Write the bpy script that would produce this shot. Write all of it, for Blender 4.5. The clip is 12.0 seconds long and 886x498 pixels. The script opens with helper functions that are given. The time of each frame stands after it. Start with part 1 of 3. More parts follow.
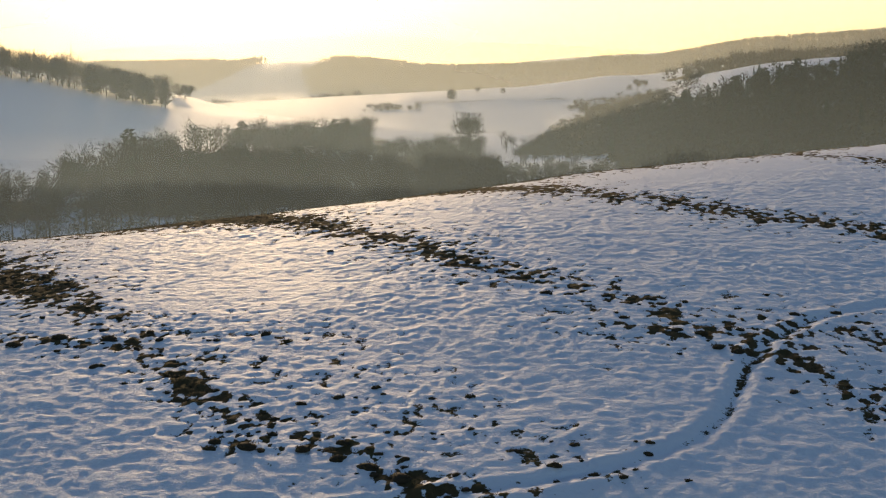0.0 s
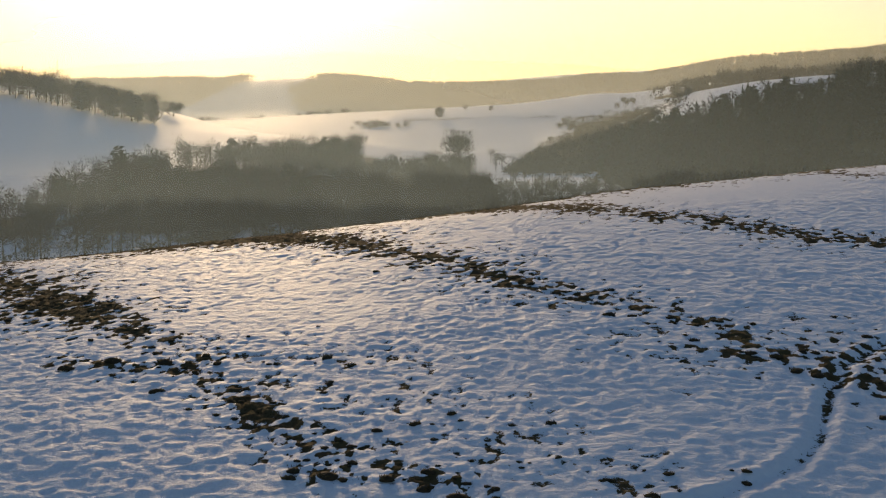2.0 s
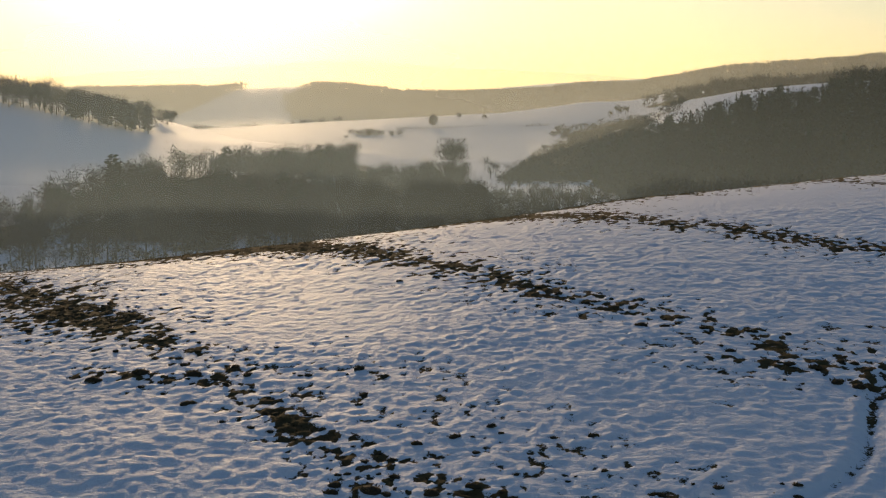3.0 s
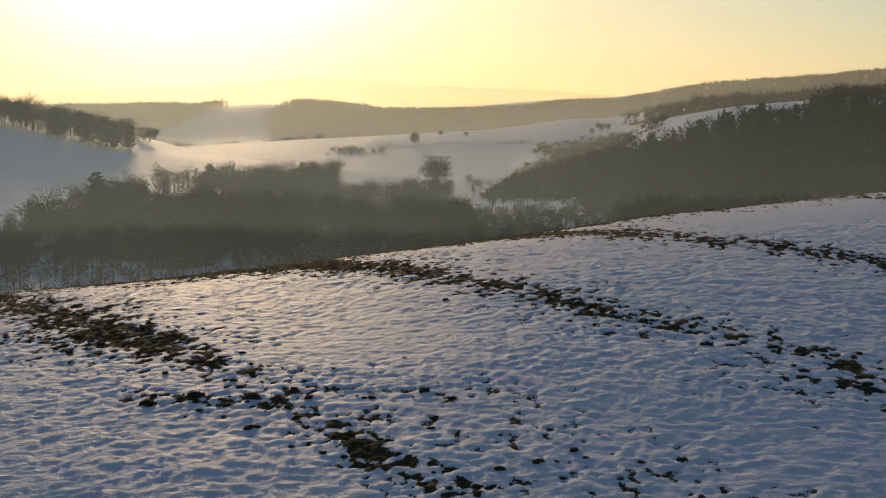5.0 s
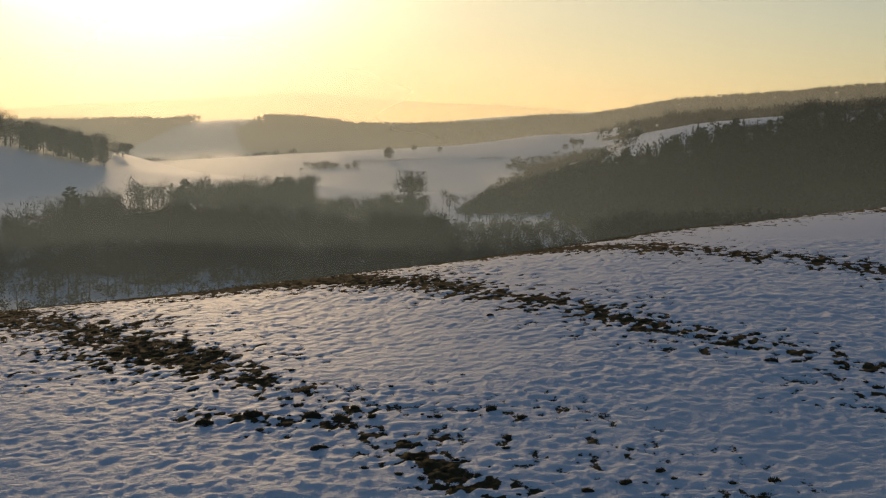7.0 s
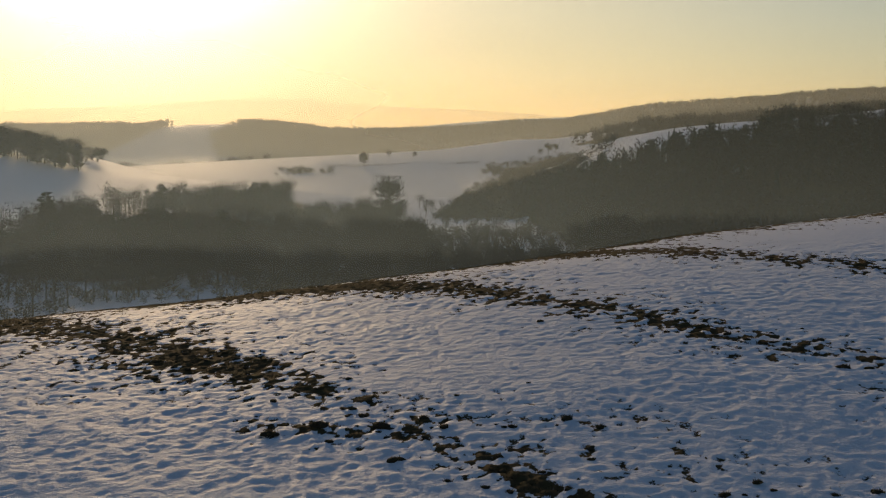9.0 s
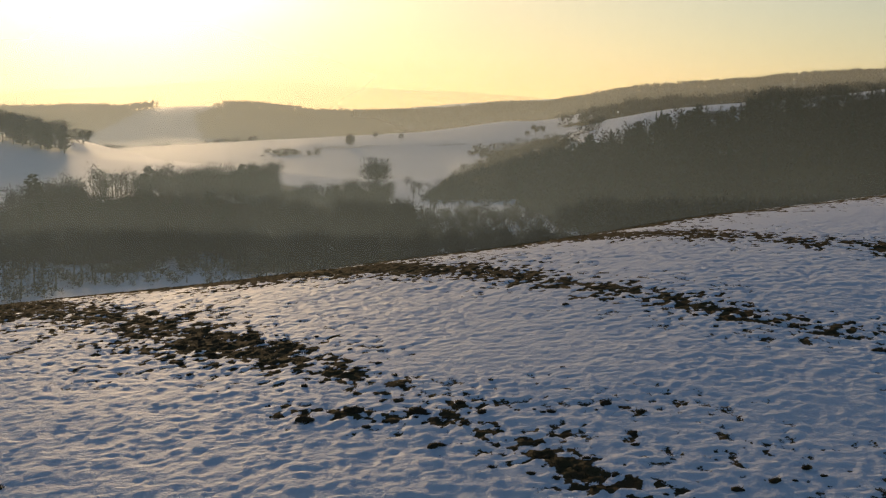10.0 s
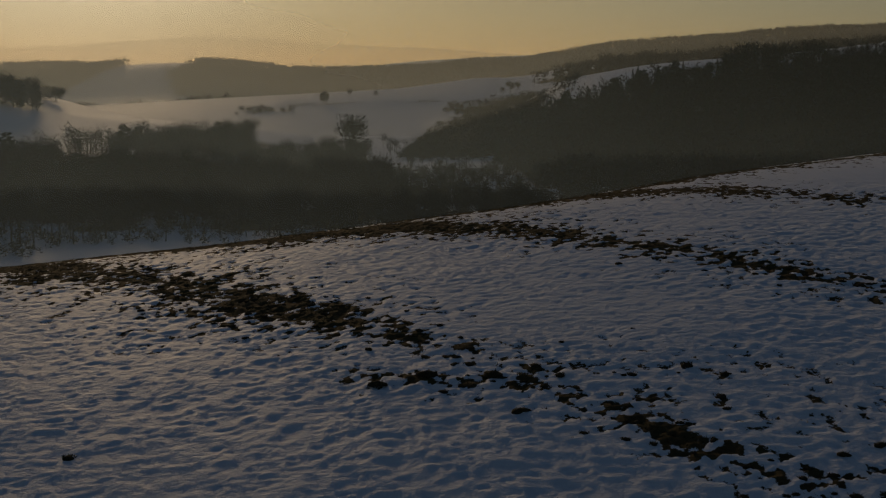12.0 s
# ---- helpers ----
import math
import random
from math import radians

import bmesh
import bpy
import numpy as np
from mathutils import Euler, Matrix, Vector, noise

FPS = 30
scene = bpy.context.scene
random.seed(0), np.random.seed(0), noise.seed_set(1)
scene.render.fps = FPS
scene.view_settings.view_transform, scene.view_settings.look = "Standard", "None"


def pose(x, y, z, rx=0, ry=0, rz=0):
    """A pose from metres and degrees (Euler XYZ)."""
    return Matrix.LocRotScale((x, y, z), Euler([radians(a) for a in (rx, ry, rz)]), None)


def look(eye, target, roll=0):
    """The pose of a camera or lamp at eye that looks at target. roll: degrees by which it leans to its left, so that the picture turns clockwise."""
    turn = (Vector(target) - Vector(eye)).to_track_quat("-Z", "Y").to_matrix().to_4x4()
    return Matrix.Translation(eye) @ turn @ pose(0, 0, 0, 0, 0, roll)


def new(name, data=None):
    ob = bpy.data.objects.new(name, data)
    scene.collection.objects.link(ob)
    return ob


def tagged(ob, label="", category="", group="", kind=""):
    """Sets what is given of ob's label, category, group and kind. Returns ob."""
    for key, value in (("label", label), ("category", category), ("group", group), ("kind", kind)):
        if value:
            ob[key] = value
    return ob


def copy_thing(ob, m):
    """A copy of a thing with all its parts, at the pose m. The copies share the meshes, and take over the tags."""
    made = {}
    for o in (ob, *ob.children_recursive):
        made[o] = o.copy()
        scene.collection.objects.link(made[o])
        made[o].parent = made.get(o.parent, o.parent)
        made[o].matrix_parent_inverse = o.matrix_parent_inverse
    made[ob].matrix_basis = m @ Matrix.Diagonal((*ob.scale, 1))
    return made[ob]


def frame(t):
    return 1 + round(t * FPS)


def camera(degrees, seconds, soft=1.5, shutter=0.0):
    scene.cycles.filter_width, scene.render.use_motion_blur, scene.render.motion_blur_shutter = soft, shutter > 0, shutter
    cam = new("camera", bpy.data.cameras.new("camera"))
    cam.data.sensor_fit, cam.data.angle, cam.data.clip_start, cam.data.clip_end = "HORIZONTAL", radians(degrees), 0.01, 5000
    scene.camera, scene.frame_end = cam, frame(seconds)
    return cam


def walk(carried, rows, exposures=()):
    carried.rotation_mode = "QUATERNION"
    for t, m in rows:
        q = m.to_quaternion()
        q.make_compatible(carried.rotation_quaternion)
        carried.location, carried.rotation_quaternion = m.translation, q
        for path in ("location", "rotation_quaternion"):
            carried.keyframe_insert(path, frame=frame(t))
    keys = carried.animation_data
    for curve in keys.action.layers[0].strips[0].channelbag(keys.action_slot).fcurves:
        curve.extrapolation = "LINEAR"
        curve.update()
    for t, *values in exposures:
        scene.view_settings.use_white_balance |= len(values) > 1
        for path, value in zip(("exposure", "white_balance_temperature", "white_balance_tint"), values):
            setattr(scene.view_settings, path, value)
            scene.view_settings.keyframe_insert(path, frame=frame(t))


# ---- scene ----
cam = camera(35.7, 12.0, soft=1.15)
PATH = [
    (0, (0.172, -2.463, 6.988), (0.138, -0.482, 6.71), -0.3),
    (0.5, (-0.373, -2.244, 6.985), (-0.402, -0.263, 6.714), -0.3),
    (1, (-0.927, -1.997, 6.982), (-0.95, -0.015, 6.717), -0.2),
    (1.5, (-1.47, -1.736, 6.972), (-1.488, 0.247, 6.713), -0.2),
    (2, (-2.029, -1.49, 6.959), (-2.042, 0.494, 6.706), -0.2),
    (2.5, (-2.581, -1.22, 6.945), (-2.589, 0.764, 6.699), -0.2),
    (3, (-3.127, -0.988, 6.93), (-3.129, 0.997, 6.689), -0.2),
    (5, (-5.4, 0.104, 6.818), (-5.372, 2.092, 6.602), -0.2),
    (5.5, (-5.987, 0.37, 6.786), (-5.949, 2.358, 6.576), -0.2),
    (6, (-6.574, 0.637, 6.745), (-6.525, 2.626, 6.54), -0.1),
    (6.5, (-7.174, 0.929, 6.702), (-7.114, 2.918, 6.504), -0.1),
    (7, (-7.792, 1.186, 6.682), (-7.722, 3.175, 6.488), -0.1),
    (9, (-10.202, 2.39, 6.573), (-10.092, 4.378, 6.386), -0.1),
    (9.5, (-10.804, 2.66, 6.552), (-10.684, 4.646, 6.355), -0.1),
    (10, (-11.416, 2.944, 6.547), (-11.285, 4.928, 6.334), -0.1),
    (10.5, (-12.008, 3.285, 6.522), (-11.868, 5.266, 6.293), -0.2),
    (11, (-12.583, 3.617, 6.503), (-12.433, 5.596, 6.257), -0.2),
    (11.5, (-13.174, 3.916, 6.483), (-13.014, 5.892, 6.221), -0.2),
    (12, (-13.75, 4.18, 6.485), (-13.58, 6.154, 6.21), -0.2),
]
# the last second fades towards black
EXPOSURES = [(t, e, 6950, 15) for t, e in ((0.0, 0.52), (3.0, 0.18), (5.5, -0.17), (7.0, -0.32), (9.0, -0.37), (10.0, -0.12), (10.7, 0.0), (11.0, -0.22), (11.5, -0.92), (12.0, -1.8))]
walk(cam, [(t, look(eye, target, roll)) for t, eye, target, roll in PATH], EXPOSURES)

# ---- light ----
SUN_AZ, SUN_EL = -9.3, 9.5          # degrees from +y towards +x, and above the horizon
SUN_DIR = Vector((math.sin(radians(SUN_AZ)) * math.cos(radians(SUN_EL)),
                  math.cos(radians(SUN_AZ)) * math.cos(radians(SUN_EL)), math.sin(radians(SUN_EL))))
sun_data = bpy.data.lights.new("sun", "SUN")
sun_data.energy, sun_data.angle, sun_data.color = 3.15, radians(9.0), (1.0, 0.73, 0.41)
sun = new("sun", sun_data)
sun.matrix_world = look(SUN_DIR * 200, (0, 0, 0))


def link(tree, a, b):
    tree.links.new(a, b)


def math_node(tree, op, a, b=None, c=None, clamp=False):
    n = tree.nodes.new("ShaderNodeMath")
    n.operation, n.use_clamp = op, clamp
    for i, v in enumerate((a, b, c)):
        if v is None:
            continue
        if isinstance(v, (int, float)):
            n.inputs[i].default_value = v
        else:
            link(tree, v, n.inputs[i])
    return n.outputs[0]


def mix_colour(tree, fac, a, b, blend="MIX"):
    n = tree.nodes.new("ShaderNodeMix")
    n.data_type, n.blend_type = "RGBA", blend
    for i, v in ((0, fac), (6, a), (7, b)):
        if isinstance(v, (int, float)):
            n.inputs[i].default_value = v
        elif isinstance(v, tuple):
            n.inputs[i].default_value = (*v, 1)
        else:
            link(tree, v, n.inputs[i])
    return n.outputs[2]


def noise_node(tree, vector, scale, detail=4, rough=0.55, out="Fac"):
    n = tree.nodes.new("ShaderNodeTexNoise")
    n.inputs["Scale"].default_value, n.inputs["Detail"].default_value, n.inputs["Roughness"].default_value = scale, detail, rough
    if vector is not None:
        link(tree, vector, n.inputs["Vector"])
    return n.outputs[out]


def make_world():
    w = bpy.data.worlds.new("evening_sky")
    w.use_nodes = True
    t = w.node_tree
    t.nodes.clear()
    out = t.nodes.new("ShaderNodeOutputWorld")
    sky = t.nodes.new("ShaderNodeTexSky")
    sky.sky_type, sky.sun_disc = "NISHITA", False
    sky.sun_elevation, sky.sun_rotation = radians(SUN_EL), radians(SUN_AZ)
    sky.air_density, sky.dust_density, sky.ozone_density = 1.0, 0.15, 3.0
    b1 = t.nodes.new("ShaderNodeBackground")
    link(t, sky.outputs[0], b1.inputs[0])
    b1.inputs[1].default_value = SKY
    # the glow that the haze spreads round the low sun
    co = t.nodes.new("ShaderNodeTexCoord")
    dot = t.nodes.new("ShaderNodeVectorMath")
    dot.operation = "DOT_PRODUCT"
    nrm = t.nodes.new("ShaderNodeVectorMath")
    nrm.operation = "NORMALIZE"
    link(t, co.outputs["Generated"], nrm.inputs[0])
    link(t, nrm.outputs[0], dot.inputs[0])
    dot.inputs[1].default_value = SUN_DIR
    off = math_node(t, "SUBTRACT", 1.0, dot.outputs["Value"])
    sep = t.nodes.new("ShaderNodeSeparateXYZ")
    link(t, nrm.outputs[0], sep.inputs[0])
    high = math_node(t, "ABSOLUTE", sep.outputs[2])
    lobes = None
    for k, amount, colour in GLOW:
        e = math_node(t, "EXPONENT", math_node(t, "MULTIPLY", off, -k))
        b = t.nodes.new("ShaderNodeBackground")
        b.inputs[0].default_value = (*colour, 1)
        link(t, math_node(t, "MULTIPLY", e, amount), b.inputs[1])
        if lobes is None:
            lobes = b.outputs[0]
        else:
            a = t.nodes.new("ShaderNodeAddShader")
            link(t, lobes, a.inputs[0])
            link(t, b.outputs[0], a.inputs[1])
            lobes = a.outputs[0]
    # the band of warm haze along the horizon
    band = t.nodes.new("ShaderNodeBackground")
    band.inputs[0].default_value = (*BAND[2], 1)
    link(t, math_node(t, "MULTIPLY", math_node(t, "EXPONENT", math_node(t, "MULTIPLY", high, -BAND[0])),
                      math_node(t, "MULTIPLY", BAND[1], math_node(t, "EXPONENT", math_node(t, "MULTIPLY", off, -8.0)))), band.inputs[1])
    a1, a2 = t.nodes.new("ShaderNodeAddShader"), t.nodes.new("ShaderNodeAddShader")
    link(t, b1.outputs[0], a1.inputs[0])
    link(t, lobes, a1.inputs[1])
    link(t, a1.outputs[0], a2.inputs[0])
    link(t, band.outputs[0], a2.inputs[1])
    link(t, a2.outputs[0], out.inputs[0])
    scene.world = w


SKY = 0.086
GLOW = ((130.0, 4.0, (1.0, 0.95, 0.74)), (18.0, 0.48, (1.0, 0.74, 0.16)))
BAND = (4.0, 0.45, (1.0, 0.58, 0.24))
make_world()


# ---- materials ----
def material(name):
    m = bpy.data.materials.new(name)
    m.use_nodes = True
    t = m.node_tree
    b = t.nodes["Principled BSDF"]
    return m, t, b


def place(tree):
    return tree.nodes.new("ShaderNodeNewGeometry").outputs["Position"]


def attribute(tree, name):
    a = tree.nodes.new("ShaderNodeAttribute")
    a.attribute_name = name
    return a.outputs["Fac"]


def bump(tree, b, height, strength, distance):
    n = tree.nodes.new("ShaderNodeBump")
    n.inputs["Strength"].default_value, n.inputs["Distance"].default_value = strength, distance
    link(tree, height, n.inputs["Height"])
    link(tree, n.outputs[0], b.inputs["Normal"])


def snow_ground_material():
    m, t, b = material("snow_and_winter_grass")
    p = place(t)
    fine = noise_node(t, p, 9.0, 5, 0.65)
    mid = noise_node(t, p, 1.7, 4, 0.6)
    bare = attribute(t, "bare")
    lump = noise_node(t, p, 5.5, 2, 0.5)
    edge = math_node(t, "ADD", bare, math_node(t, "ADD", math_node(t, "MULTIPLY", math_node(t, "SUBTRACT", fine, 0.5), 1.7),
                                               math_node(t, "MULTIPLY", math_node(t, "SUBTRACT", lump, 0.5), 0.8)))
    mask = math_node(t, "MULTIPLY", math_node(t, "MULTIPLY", math_node(t, "SUBTRACT", edge, 0.46), 7.0, clamp=True),
                     math_node(t, "MULTIPLY", math_node(t, "SUBTRACT", bare, 0.02), 8.0, clamp=True))
    snow = mix_colour(t, mid, (0.80, 0.83, 0.88), (0.88, 0.89, 0.91))
    grass = mix_colour(t, noise_node(t, p, 5.0, 5, 0.7), (0.028, 0.020, 0.012), (0.15, 0.105, 0.05))
    grass = mix_colour(t, math_node(t, "MULTIPLY", math_node(t, "SUBTRACT", mid, 0.45), 4.0, clamp=True), grass, (0.080, 0.068, 0.030))
    link(t, mix_colour(t, mask, snow, grass), b.inputs["Base Color"])
    link(t, math_node(t, "ADD", math_node(t, "MULTIPLY", mask, 0.3), 0.62), b.inputs["Roughness"])
    b.inputs["Specular IOR Level"].default_value = 0.025
    h = math_node(t, "ADD", math_node(t, "MULTIPLY", fine, 0.5), math_node(t, "MULTIPLY", noise_node(t, p, 4.6, 3, 0.5), 1.0))
    bump(t, b, h, 0.9, 0.06)
    return m


def wood_material(name, dark, light):
    m, t, b = material(name)
    g = t.nodes.new("ShaderNodeNewGeometry")
    n = noise_node(t, g.outputs["Position"], 0.05, 3, 0.5)
    f = math_node(t, "ADD", math_node(t, "MULTIPLY", g.outputs["Random Per Island"], 0.6), math_node(t, "MULTIPLY", n, 0.4))
    link(t, mix_colour(t, f, dark, light), b.inputs["Base Color"])
    b.inputs["Roughness"].default_value = 0.9
    b.inputs["Specular IOR Level"].default_value = 0.1
    return m


def haze_material(name, colour):
    m = bpy.data.materials.new(name)
    m.use_nodes = True
    t = m.node_tree
    t.nodes.clear()
    out, mix = t.nodes.new("ShaderNodeOutputMaterial"), t.nodes.new("ShaderNodeMixShader")
    clear, lit = t.nodes.new("ShaderNodeBsdfTransparent"), t.nodes.new("ShaderNodeBsdfTranslucent")
    lit.inputs[0].default_value = (*colour, 1)
    link(t, attribute(t, "veil"), mix.inputs[0])
    link(t, clear.outputs[0], mix.inputs[1])
    link(t, lit.outputs[0], mix.inputs[2])
    link(t, mix.outputs[0], out.inputs[0])
    return m


SNOW = snow_ground_material()
TWIG = wood_material("bare_twigs", (0.030, 0.024, 0.018), (0.085, 0.066, 0.048))
BARK = wood_material("bark", (0.030, 0.024, 0.018), (0.075, 0.060, 0.045))
NEEDLE = wood_material("conifer_needles", (0.014, 0.020, 0.010), (0.040, 0.048, 0.022))
BLADE = wood_material("winter_grass", (0.035, 0.030, 0.012), (0.15, 0.11, 0.05))
EARTH = wood_material("wet_earth", (0.022, 0.018, 0.012), (0.065, 0.050, 0.03))
STEEL = wood_material("grey_steel", (0.12, 0.12, 0.12), (0.2, 0.2, 0.2))
HAZE = haze_material("valley_haze", (0.55, 0.71, 0.78))
FAR_HAZE = haze_material("distant_haze", (0.76, 0.79, 0.72))


# ---- numbers for the ground ----
def lattice(ix, iy, seed):
    n = (ix.astype(np.int64) * 374761393 + iy.astype(np.int64) * 668265263 + seed * 1274126177) & 0xFFFFFFFF
    n = ((n ^ (n >> 13)) * 1274126177) & 0xFFFFFFFF
    n = ((n ^ (n >> 16)) * 2246822519) & 0xFFFFFFFF
    return ((n ^ (n >> 15)) & 0xFFFFFF) / 0xFFFFFF


def vnoise(x, y, seed):
    """Smooth value noise from 0 to 1."""
    ix, iy = np.floor(x), np.floor(y)
    u, v = x - ix, y - iy
    u, v = u * u * u * (u * (u * 6 - 15) + 10), v * v * v * (v * (v * 6 - 15) + 10)
    a, b = lattice(ix, iy, seed), lattice(ix + 1, iy, seed)
    c, d = lattice(ix, iy + 1, seed), lattice(ix + 1, iy + 1, seed)
    return (a * (1 - u) + b * u) * (1 - v) + (c * (1 - u) + d * u) * v


def fbm(x, y, seed, octaves=3):
    total, amp, norm = 0, 1.0, 0
    for o in range(octaves):
        c, s = math.cos(0.6 * o + 0.3), math.sin(0.6 * o + 0.3)
        total = total + amp * vnoise((x * c - y * s) * 2 ** o, (x * s + y * c) * 2 ** o, seed + o)
        norm += amp
        amp *= 0.5
    return total / norm


def smooth(a, b, v):
    s = np.clip((v - a) / (b - a), 0, 1)
    return s * s * (3 - 2 * s)


def ramp(v, soft):
    return soft * np.logaddexp(0, v / soft)


def hill_height(x, y):
    """The near hilltop: a rounded back that drops into the valley beyond its crest."""
    cx, cy = np.clip(x, -44, 44), np.clip(y, -10, 96)
    u, v = cx / 20, (cy - 45) / 20
    z = (0.306 + 0.824 * u + 1.068 * v - 0.811 * u * u + 0.771 * u * v - v * v
         - 0.271 * u ** 3 + 0.328 * u * u * v + 0.241 * u * v * v - 0.122 * v ** 3)
    far = np.maximum(y - 96, 0)
    z = z + 0.32 * smooth(60, 74, y) * smooth(-6, 8, x)
    return z - 0.24 * far - 0.12 * np.abs(x - cx) - 0.10 * np.maximum(-10 - y, 0)


def spur_crest(x):
    return np.interp(x, [60, 126, 160, 200, 280, 460], [960, 940, 905, 875, 850, 840])


def lane_line(x):
    return 617 + 0.06 * x


def west_hill(x, y):
    """Height of the snowy hill in the west over the valley floor: a face up to a crest, then a gentler back."""
    face = np.interp(x, [-700, -420, -233, -201, -163, -139, -105, -60, -20], [78, 68, 39.5, 32, 23.5, 19, 14.5, 8, 0])
    back = 3.2 * np.exp(-((x + 190) / 34) ** 2) + 0.03 * np.maximum(-190 - x, 0)
    rise = np.clip((y + 0.1 * (x + 160) - 420) / 352, 0, 1)
    return (face * rise + back * smooth(752, 850, y)) * (1 - 0.85 * smooth(868, 1080, y))


def field_bank(x):
    return 1252 - 0.42 * (x + 40) + 12 * np.sin(x / 40)


def ridge_line(x):
    """Height of the far ridge's ground."""
    line = np.interp(x, [-900, -533, -460, -300, -262, -232, -200, -165, -97, -60, 12, 100, 165, 259, 295, 340, 413, 486, 607, 900],
                     [-8, -7, -5, -5, -1, 1, 1.4, 0, -6, -11, -13, -9, -3, 0, 7, 16, 23, 27, 37, 50])
    return line + 2.5 * (fbm(x / 60, x * 0 + 0.5, 9) - 0.5)


def valley_height(x, y):
    """The valley floor, the hill to its west, the wooded spur to its east, the far fields and ridges."""
    z = -47.5 + 1.2 * (fbm(x / 60, y / 60, 5) - 0.5)
    # the wood's ground rises a little towards its back
    z = z + 3.0 * smooth(540, 740, y) * smooth(-190, -130, x) * (1 - smooth(0, 40, x)) * (1 - smooth(780, 900, y))
    # the embankment of a lane through the wood
    z = z + 6.5 * np.exp(-((y - lane_line(x)) / 6) ** 2) * smooth(-135, -112, x) * (1 - smooth(-62, -44, x))
    z = np.maximum(z, z + west_hill(x, y))
    field = np.clip(-28 + 0.052 * x, -44, -8) + 1.5 * (fbm(x / 90, y / 90, 15) - 0.5) + 0.00006 * np.maximum(x, 0) ** 2
    z = z + (field - z) * smooth(930, 1440, y) * smooth(-420, -220, x + 0.2 * (y - 1000))
    # a bank between the upper and the lower field
    bank = field_bank(x)
    z = z + 2.4 * smooth(-7, 7, y - bank) * (1 - smooth(0, 190, y - bank)) * smooth(-80, -50, x) * (1 - smooth(120, 160, x))
    far = smooth(1450, 1560, y)
    z = z + (-37 - z) * far
    crest = spur_crest(x)
    spur = np.interp(x, [60, 100, 126, 142, 159, 182, 204, 222, 272, 420], [0, 12, 21, 31, 41, 46.5, 50, 52, 55, 72])
    z = z + spur * smooth(crest - 345, crest, y) * (1 - 0.8 * smooth(crest + 25, crest + 190, y))
    east = -30 + 25 * smooth(150, 262, x) + 0.075 * ramp(x - 260, 20)
    z = z + (np.minimum(east, 40) - z) * smooth(1110, 1300, y) * smooth(120, 230, x) * (1 - 0.5 * smooth(1330, 1500, y))
    z = z + (np.minimum(ridge_line(x), 60) - z) * smooth(1540, 1790, y) * (1 - 0.7 * smooth(1900, 2400, y))
    return z


def ground_height(x, y):
    a, b = hill_height(x, y), valley_height(x, y)
    return np.maximum(a, b) + 0.6 * np.exp(-np.abs(a - b) / 4)


def along(x, y, line):
    """Distance to a polyline of (x, y, width, amount), with width and amount at the nearest place."""
    best = np.full(x.shape, 1e9)
    width, amount = np.ones(x.shape), np.zeros(x.shape)
    for (x0, y0, w0, a0), (x1, y1, w1, a1) in zip(line, line[1:]):
        dx, dy = x1 - x0, y1 - y0
        s = np.clip(((x - x0) * dx + (y - y0) * dy) / (dx * dx + dy * dy), 0, 1)
        d = np.hypot(x - x0 - s * dx, y - y0 - s * dy)
        near = d < best
        best = np.where(near, d, best)
        width, amount = np.where(near, w0 + s * (w1 - w0), width), np.where(near, a0 + s * (a1 - a0), amount)
    return best, width, amount


# bands in which the grass shows through the snow: x, y, width, amount
BAND_WEST = [(-36, 78, 2.8, 1.4), (-26.8, 63, 3.0, 1.3), (-22.5, 54.2, 2.4, 1.15), (-20.2, 51.5, 2.2, 1.05), (-17.6, 47.6, 1.8, 1.0), (-15.6, 44.4, 1.8, 1.12),
             (-13.4, 41.6, 1.2, .9), (-12.2, 40.5, 1.0, .8), (-11.2, 38.6, .75, .82), (-10.6, 37.8, .6, .72), (-9.4, 36, .7, .48), (-8.4, 34.2, .8, .55),
             (-7.7, 33.2, .7, .65), (-7.2, 31.8, .6, .8), (-6.6, 30.8, .6, .9), (-5.6, 29.4, .65, .76), (-4.9, 27.8, .6, .66), (-4.5, 26.9, .5, .55)]
BAND_FORK = [(-13.1, 36.7, .4, .5), (-12.2, 36, .5, .62), (-11.4, 35.6, .5, .62), (-10.2, 35.2, .6, .5), (-9, 34.8, .7, .55), (-8.2, 33.7, .7, .58)]
BAND_LOW = [(-5.4, 29.9, .5, .5), (-4.2, 28.4, .6, .5), (-3, 27, .6, .54), (-2.1, 26, .6, .56), (-1.1, 24.9, .6, .68), (1.3, 23, .6, .6)]
BAND_MIDDLE = [(-24, 66, 2.5, 1.5), (-20, 65, 3.4, 1.7), (-15.5, 63.8, 4.0, 1.7), (-11.8, 62.5, 3.8, 1.6), (-8.9, 58.6, 2.3, 1.25), (-6, 53.5, 1.6, 1.0),
               (-3.7, 49.8, 1.2, .92), (-1.8, 46.8, 1.2, .90), (-.3, 43.8, 1.0, .78), (1.4, 41.3, .9, .62), (3.3, 39.8, .9, .50), (5.5, 37, .8, .58),
               (6.5, 35.3, .6, .74), (7.8, 33.6, .6, .70), (9, 31, .8, .55), (10.1, 29.9, 1.0, .55), (14, 27, 1, .5)]
BAND_EAST = [(-9, 69, 2.5, 1.5), (-1.2, 69, 2.8, 1.5), (3, 64, 1.9, 1.0), (5.8, 58.5, 1.3, .82), (8.5, 54.5, 1.2, .80), (10.8, 50.9, 1.2, .82),
             (13.3, 49.3, 1.2, .76), (15.3, 47.6, 1.2, .74), (20, 45, 1.2, .66)]
